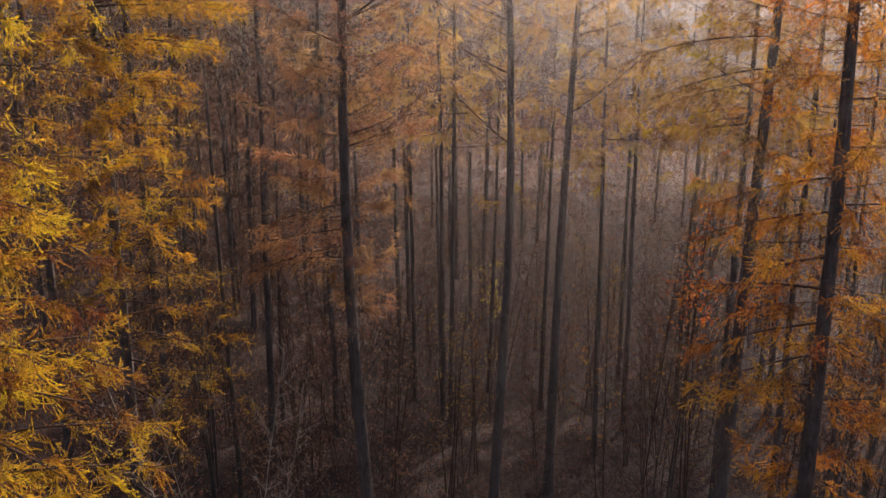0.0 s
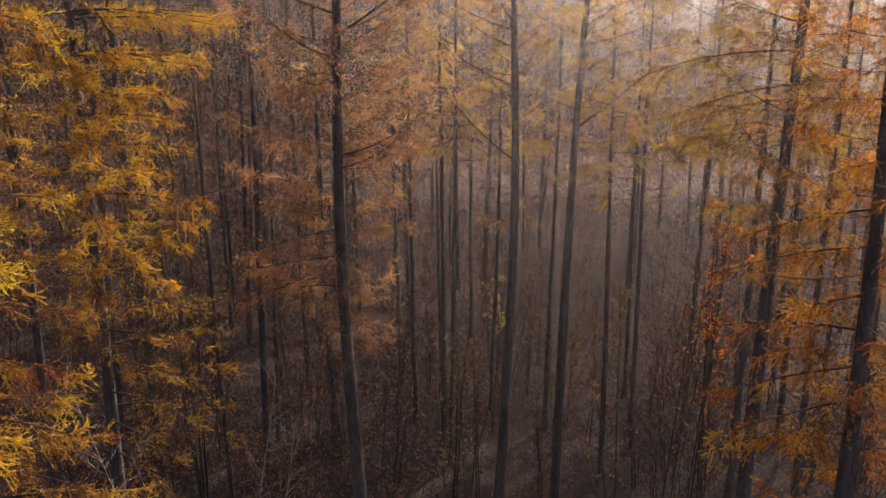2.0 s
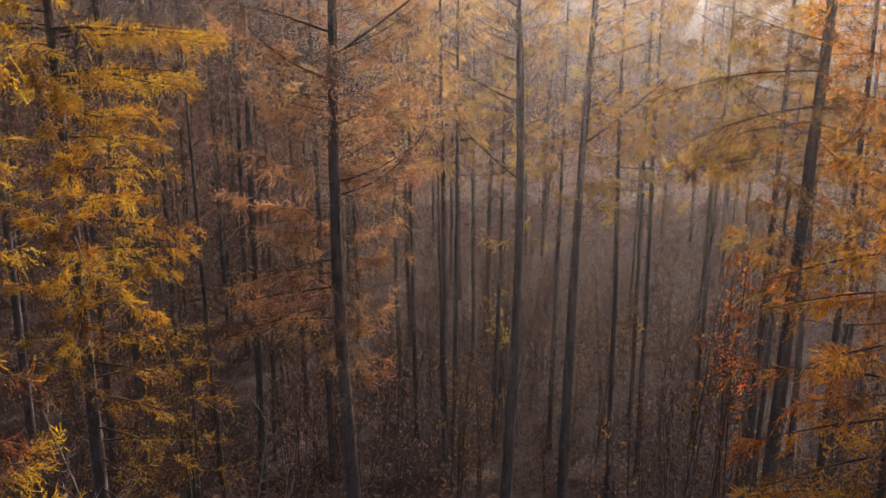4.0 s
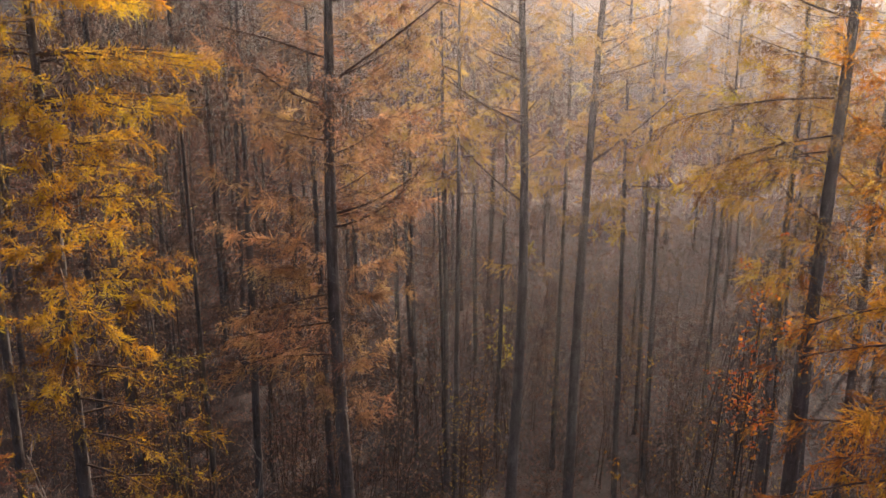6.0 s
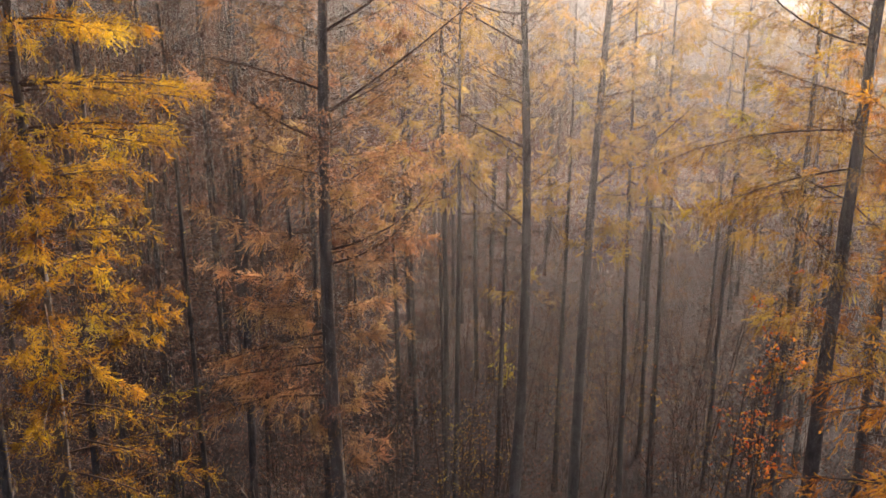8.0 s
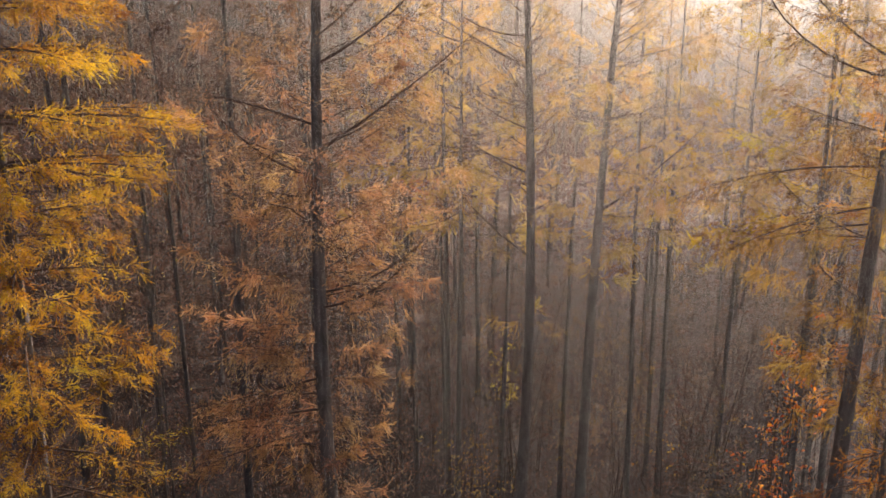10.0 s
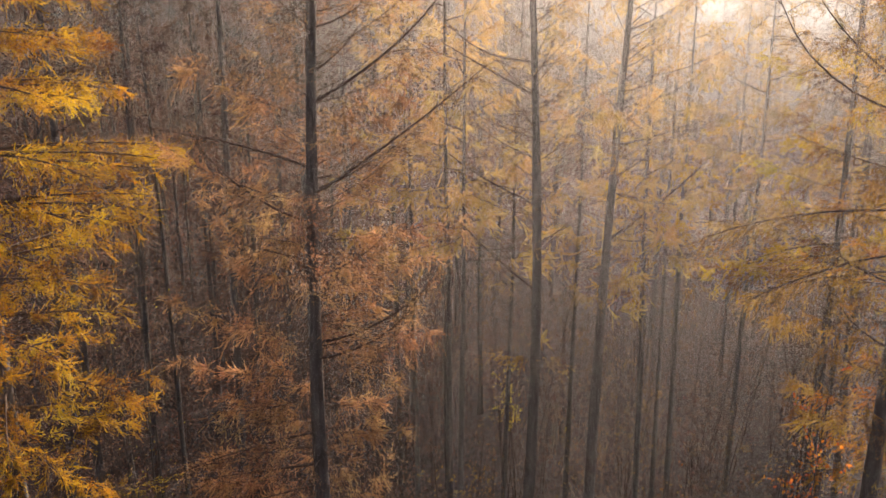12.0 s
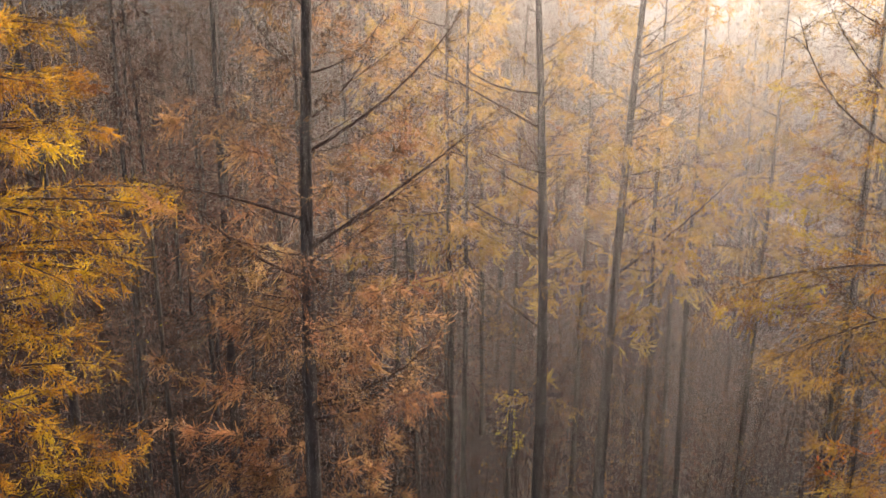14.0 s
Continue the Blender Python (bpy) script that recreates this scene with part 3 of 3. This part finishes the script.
def place_stand():
    rng = np.random.default_rng(77)
    # trees that can be told apart: x, y, kind, size
    fixed = [(-6.95, 32, 0, 1.0), (-7.7, 29.5, 3, 1.0), (-7.3, 36, 3, 0.9), (-9.6, 28.0, 0, 1.0), (2.3, 40, 3, 1.1), (-0.1, 42, 3, 1.0), (6.3, 32.5, 5, 1.0), (8.0, 35, 4, 1.0),
             (12.5, 34, 5, 1.0), (11.3, 22.5, 3, 0.9), (14.0, 25.5, 2, 0.95), (-2.4, 45, 1, 1.0), (1.7, 50, 1, 1.0),
             # kind 0 trees at x over 14 are added to shade the right-hand floor
             (14.8, 32.5, 4, 0.95), (-12.5, 26, 0, 1.0), (-13, 33, 0, 1.0), (13.5, 18.5, 2, 1.0), (15.5, 24.5, 3, 1.0), (17.5, 30, 0, 1.0), (15, 36.5, 0, 1.0), (20, 37, 0, 1.0), (-4.6, 34.5, 0, 0.95), (0.3, 33.5, 5, 1.0), (4.6, 37.5, 5, 1.0), (8.9, 40.5, 4, 1.0), (-1.3, 38.5, 5, 1.0), (10.8, 37.0, 5, 1.0)]
    spots = [(x, y) for x, y, _, _ in fixed]
    made = [False] * len(KINDS)
    tries = 0
    while len(fixed) < 82 and tries < 6000:
        tries += 1
        y = rng.uniform(33, 82)
        x = rng.uniform(-1, 1) * (0.56 * y + 4)
        if 0.02 * y < x < 0.6 * y and rng.random() < 0.5:
            continue
        if min((x - a) ** 2 + (y - b) ** 2 for a, b in spots) > 6.0:
            spots.append((x, y))
            if x < -3:
                k = int(rng.choice([0, 0, 0, 3]))
            elif y > 43 or x > 12:
                k = int(rng.choice([1, 1, 0, 5])) if 0.06 * y < x < 0.45 * y else int(rng.choice([0, 0, 1]))
            else:
                k = int(rng.choice([5, 4, 5, 3]))
            fixed.append((x, y, k, rng.uniform(0.9, 1.1)))
    # unseen trees added round the clearing and behind the eye, to block sky light
    n = len(fixed)
    while len(fixed) < n + 26:
        y = rng.uniform(-28, 24)
        x = rng.uniform(-34, 34)
        if (abs(x) > max(0.56 * y + 6, 8.0) or y < -7) and min((x - a) ** 2 + (y - b) ** 2 for a, b in spots) > 12.0 and not (x > 8 and y > 8):
            spots.append((x, y))
            fixed.append((x, y, 6, rng.uniform(0.9, 1.1)))
    for x, y, k, size in fixed:
        m = pose(x, y, ground_z(x, y), 0, 0, rng.uniform(0, 360)) @ Matrix.Diagonal((size, size, size, 1))
        if made[k]:
            copy_thing(KINDS[k], m)
        else:
            KINDS[k].matrix_basis = pose(x, y, ground_z(x, y), 0, 0, 0)
            made[k] = True


place_stand()


def far_woods():
    """The woods past the stand, too far to count."""
    rng = np.random.default_rng(5)
    n = 300
    y = rng.uniform(66, 190, n)
    x = rng.uniform(-1, 1, n) * (0.6 * y + 5)
    h = rng.uniform(20, 27, n)
    s = np.linspace(0, 1, 6)
    base = np.array([ground_z(a, b) for a, b in zip(x, y)])
    paths = np.stack([x[:, None] + rng.normal(0, 0.8, (n, 1)) * s, y[:, None] + 0 * s, base[:, None] + h[:, None] * s], -1)
    radii = rng.uniform(0.14, 0.26, (n, 1)) * (1.05 - s)[None]
    v, q = tubes(paths[:90], radii[:90], 5)
    tagged(new("far_trunks", mesh_of("far_trunks", v, q, GREYBARK)), "thin grey trunks of the woods behind", "woods", kind="stuff")
    nb = 130000
    k = rng.integers(0, n, nb)
    f = rng.uniform(0.05, 1.0, nb) ** 0.8
    rad = 2.6 * (1.12 - f) ** 0.6 * np.sqrt(rng.random(nb))
    t = rng.uniform(0, 2 * np.pi, nb)
    p = np.stack([x[k] + rad * np.cos(t), y[k] + rad * np.sin(t), base[k] + h[k] * f], -1)
    nv, nq = blades(rng, p, rng.normal(0, 1, (nb, 3)) + np.array([0, 0, -0.8]), 0.5, 0.12)
    tagged(new("far_crowns", mesh_of("far_crowns", nv, nq, DULL)), "dull tan needles of the woods behind", "woods", kind="stuff")


far_woods()


def canopy():
    """Added, unseen crowns overhead that dim the inner woods; left open towards the sun."""
    rng = np.random.default_rng(6)
    n = 270000
    x = rng.uniform(-80, 80, n)
    y = rng.uniform(24, 185, n)
    keep = (x < -3.5) | ((x < 1) & (y > 31)) | ((y > 47) & ((x < 0.10 * y) | (x > 0.75 * y))) | ((y + 0.35 * x > 58) & (y < 140))
    # holes that let flecks of sun through to the woods below
    keep &= np.sin(x * 0.83 + 1.3 * np.sin(y * 0.31)) * np.sin(y * 0.71 + 1.1 * np.sin(x * 0.37)) < np.where(x < 0, 0.8, 0.66)
    x, y = x[keep], y[keep]
    n = len(x)
    z = 23 + 0.04 * y + 1.2 * np.sin(x * 1.1) * np.cos(y * 0.9) + rng.uniform(0, 4, n)
    v, q = blades(rng, np.stack([x, y, z], -1), rng.normal(0, 1, (n, 3)) * np.array([1, 1, 0.5]), 0.75, 0.42)
    tagged(new("canopy", mesh_of("canopy", v, q, RUST)), "unseen rusty brown needle canopy added overhead to shade the woods", "canopy", kind="stuff")


canopy()


# ---- undergrowth ----
def sapling(name, label, seed, height, spread, stems, leaf, leaves, size, bark, category="sapling", group="", splay=None, fine=0.014, leaf_from=0.0, near=False, thick=0.0045):
    """A many-stemmed young broadleaf tree: stems, twigs and sparse leaves."""
    rng = np.random.default_rng(seed)
    root = new(name)
    tagged(root, label, category, group)
    tips = []
    for _ in range(stems):
        a = rng.uniform(0, 360)
        L = height * rng.uniform(0.7, 1.0)
        lean = rng.uniform(0.4, 1.0) * (splay or spread / height * 60)
        path = bend((rng.normal(0, 0.12), rng.normal(0, 0.12), -0.1), a, 88 - lean * 0.7, 88 - lean * 0.8, L, 12, rng, 0.16)
        v, q = tubes(path[None], (0.006 + thick * height * np.linspace(1, 0.08, 12))[None], 6)
        n2 = int(L * 5)
        s = rng.uniform(0.25, 1, n2)
        p, d = sample(path, s)
        d2 = unit(d * 0.8 + unit(rng.normal(0, 1, (n2, 3)) * np.array([1, 1, 0.3])) * 0.9)
        l2 = spread * rng.uniform(0.3, 0.9, n2) * (1.15 - 0.7 * s)
        qv = np.linspace(0, 1, 6)[None, :, None]
        tp = p[:, None] + d2[:, None] * l2[:, None, None] * qv + np.cumsum(rng.normal(0, 0.02, (n2, 6, 3)), 1) * (qv > 0)
        tp[:, :, 2] += 0.12 * l2[:, None] * qv[..., 0] ** 2
        v2, q2 = tubes(tp, np.linspace(1, 0.3, 6)[None] * (fine * 0.3 + 0.005 * l2)[:, None], 3)
        n3 = n2 * 4
        k = rng.integers(0, n2, n3)
        f = rng.uniform(0.2, 0.95, n3)
        i = np.minimum((f * 5).astype(int), 4)
        p3 = tp[k, i] + (tp[k, i + 1] - tp[k, i]) * (f * 5 - i)[:, None]
        d3 = unit(d2[k] + rng.normal(0, 0.6, (n3, 3)))
        l3 = rng.uniform(0.1, 0.4, n3) * (0.4 + 0.6 * l2[k])
        v3, q3 = blades(rng, p3, d3, l3, fine)
        ends = p3 + d3 * l3[:, None]
        verts = np.concatenate([v, v2, v3])
        quads = [np.concatenate([q, q2 + len(v)]), q3 + len(v) + len(v2)]
        st = part("stem", mesh_of("stem", verts, quads, bark), root)
        if leaves:
            nl = int(leaves / stems)
            k = rng.choice(np.nonzero(ends[:, 2] > min(leaf_from, ends[:, 2].max() - 0.5))[0], nl)
            lp = ends[k] + rng.normal(0, 0.03, (nl, 3))
            lv, lq = (leaflets if near else blades)(rng, lp, rng.normal(0, 1, (nl, 3)) + np.array([0, 0, -0.6]), size, size * 0.6)
            part("leaves", mesh_of("leaves", lv, lq, leaf), st)
    return root


def put(ob, x, y, turn=0.0, size=1.0, up=0.0):
    ob.matrix_basis = pose(x, y, ground_z(x, y) + up, 0, 0, turn) @ Matrix.Diagonal((size, size, size, 1))
    return ob


red = put(sapling("maple_sapling", "slender sapling with a few glowing orange-red leaves", 51, 15.6, 1.9, 3, RED, 340, 0.08, GREYBARK, splay=4.5, leaf_from=10.0, near=True, thick=0.0021), 5.5, 20.6)
put(sapling("maple_sapling", "slender sapling with scattered glowing red leaves", 59, 13.4, 1.9, 3, RED, 240, 0.08, LIMB, splay=6.0, leaf_from=8.8, near=True, thick=0.0021), 6.5, 20.4)
put(sapling("maple_sapling", "slender sapling with scattered small orange leaves", 55, 13.0, 1.9, 3, ORANGE, 420, 0.05, LIMB, splay=6.0, leaf_from=7.0, near=True, thick=0.0021), 4.4, 19.4)
put(sapling("hazel_sapling", "slim sapling glinting with small orange-yellow leaves", 56, 9.5, 1.5, 4, AMBER, 620, 0.055, LIMB, splay=5.0, leaf_from=1.5, near=True, thick=0.003), 0.2, 28.6)
put(sapling("hazel_sapling", "slim sapling glinting with small orange-yellow leaves", 57, 8.0, 1.5, 3, ORANGE, 420, 0.055, LIMB, splay=5.0, leaf_from=1.5, near=True, thick=0.003), 1.2, 30.4)
put(sapling("birch_sapling", "thin bare sapling with a few pale yellow leaves", 58, 16.5, 1.6, 4, LEMON, 170, 0.055, GREYBARK, splay=3.0, leaf_from=5.0, near=True, thick=0.0026), -7.9, 27.5)
put(sapling("hazel_sapling", "thin sapling with lemon yellow leaves", 52, 7.5, 1.2, 3, LEMON, 480, 0.10, LIMB, leaf_from=3.8, near=True), 3.0, 41.0)
put(sapling("bare_shrub", "bare shrub with pale silvery twigs", 53, 10.6, 1.8, 4, None, 0, 0.1, TWIG, "shrub", splay=24, fine=0.013, thick=0.0013), -5.2, 18.2)
put(sapling("bare_shrub", "bare shrub with pale silvery twigs", 54, 7.0, 1.6, 4, None, 0, 0.1, TWIG, "shrub", splay=30, fine=0.013, thick=0.0016), -2.9, 17.8)
SHRUBS = [
    sapling("beech_sapling", "young beech keeping withered brown leaves", 61, 8.0, 2.0, 4, BROWN, 1700, 0.075, LIMB, "sapling", "young trees of the undergrowth", thick=0.002),
    sapling("beech_sapling", "young beech with rusty leaves", 62, 6.0, 1.9, 4, RUST, 1200, 0.065, LIMB, "sapling", "young trees of the undergrowth", thick=0.002),
    sapling("hazel_sapling", "thin sapling with scattered yellow leaves", 63, 7.0, 1.6, 3, AMBER, 600, 0.055, LIMB, "sapling", "young trees of the undergrowth", thick=0.002),
    sapling("hazel_sapling", "thin brown sapling with sparse rusty leaves", 64, 9.0, 1.8, 4, RUST, 700, 0.06, LIMB, "sapling", "young trees of the undergrowth", thick=0.002),
]


def place_shrubs():
    rng = np.random.default_rng(9)
    spots = [(-1.0, 24.5, 1), (0.6, 29.5, 2), (-4.4, 25, 3), (-8.5, 24.5, 0), (-6.2, 28.5, 1), (-8.8, 30, 0), (-5.2, 27, 3), (-4.0, 29.5, 0), (-6.0, 33, 0), (-9.5, 35, 0), (-3.2, 33.5, 1)]
    while len(spots) < 84:
        y = rng.uniform(24, 60)
        spots.append((rng.uniform(-1, 1) * (0.55 * y + 2), y, int(rng.choice([0, 0, 1, 1, 2, 3, 3]))))
    for _ in range(14):
        y = rng.uniform(23, 46)
        spots.append((rng.uniform(0.06, 0.55) * y, y, int(rng.choice([0, 0, 2, 3, 1]))))
    made = [False] * 4
    for x, y, k in spots:
        size = rng.uniform(0.7, 1.25)
        if made[k]:
            copy_thing(SHRUBS[k], pose(x, y, ground_z(x, y), 0, 0, rng.uniform(0, 360)) @ Matrix.Diagonal((size, size, size, 1)))
        else:
            put(SHRUBS[k], x, y)
            made[k] = True


place_shrubs()


def brush():
    """Bracken and bramble on the floor, past counting."""
    rng = np.random.default_rng(8)
    n = 240000
    y = -8 + 172 * rng.random(n) ** 1.2
    x = rng.uniform(-1, 1, n) * (0.56 * np.abs(y) + 6)
    far = np.maximum(y - 45, 0) / 30
    h = np.abs(rng.normal(0, 1.0, n)) * (1 + 1.2 * far) * (0.6 + 0.8 * np.sin(x * 0.7) ** 2 * np.cos(y * 0.5) ** 2)
    z = np.array([ground_z(a, b) for a, b in zip(x, y)]) + h
    v, q = blades(rng, np.stack([x, y, z], -1), rng.normal(0, 1, (n, 3)) + np.array([0, 0, 0.3]), 0.16 * (1 + far), 0.035 * (1 + far))
    tagged(new("bracken", mesh_of("bracken", v, q, BROWN)), "withered brown bracken over the forest floor", "undergrowth", kind="stuff")


brush()


# ---- morning mist ----
def mist_material():
    m, nt, out = material("mist_droplets")
    d = nt.nodes.new("ShaderNodeBsdfDiffuse")
    d.inputs["Color"].default_value = (0.765, 0.74, 0.725, 1)
    tr = nt.nodes.new("ShaderNodeBsdfTranslucent")
    tr.inputs["Color"].default_value = (0.82, 0.785, 0.755, 1)
    ms = nt.nodes.new("ShaderNodeMixShader")
    ms.inputs["Fac"].default_value = 0.6
    nt.links.new(d.outputs[0], ms.inputs[1])
    nt.links.new(tr.outputs[0], ms.inputs[2])
    nt.links.new(ms.outputs[0], out.inputs["Surface"])
    return m


def mist():
    """Hair-fine threads that stand in for mist between the trunks, past counting: thicker upwards and towards the sun's
    side, which shapes in its glow, in soft patches.
    """
    rng = np.random.default_rng(21)
    n = 2600000
    y = 9.8 + 56 * np.sqrt(rng.random(n))
    x = rng.uniform(-1, 1, n) * (0.60 * y + 3)
    away = np.interp(y, (10, 15, 19, 25, 33, 44, 66), (0.12, 0.19, 0.20, 0.17, 0.13, 0.10, 0.06)) / 0.153
    s = np.clip((x / y + 0.33) / 0.66, 0, 1)
    low = np.interp(y, (15, 30), (0.14, 0.18))
    sun_glow = low + (1 - low) * s * s * (3 - 2 * s)
    patch = 1 + 0.25 * np.sin(0.55 * x + 0.8) * np.sin(0.35 * y) + 0.15 * np.sin(1.3 * x + 0.9 * y)
    # the square root above favours the far end as the width of the wedge does
    keep = rng.random(n) < 0.7 * away * sun_glow * patch * MIST_COUNT
    x, y = x[keep], y[keep]
    n = len(x)
    tip = np.where(rng.random(n) < np.interp(y, (18, 34), (0.18, 0.28)), -3.0, rng.uniform(9, 18, n))
    turn = rng.uniform(0, 2 * np.pi, n)
    side = np.stack([np.cos(turn), np.sin(turn), 0 * turn], -1) * MIST_WIDTH
    top = np.stack([x, y, rng.uniform(22.5, 26.0, n)], -1)
    v = np.stack([top + side, top - side, np.stack([x, y, tip], -1)], 1).reshape(-1, 3)
    tagged(new("mist", mesh_of("mist", v, np.arange(n * 3).reshape(n, 3), mist_material())), "thin pale morning mist drifting between the trunks", "mist", kind="stuff")


MIST_COUNT, MIST_WIDTH = 0.86, 0.000066
mist()
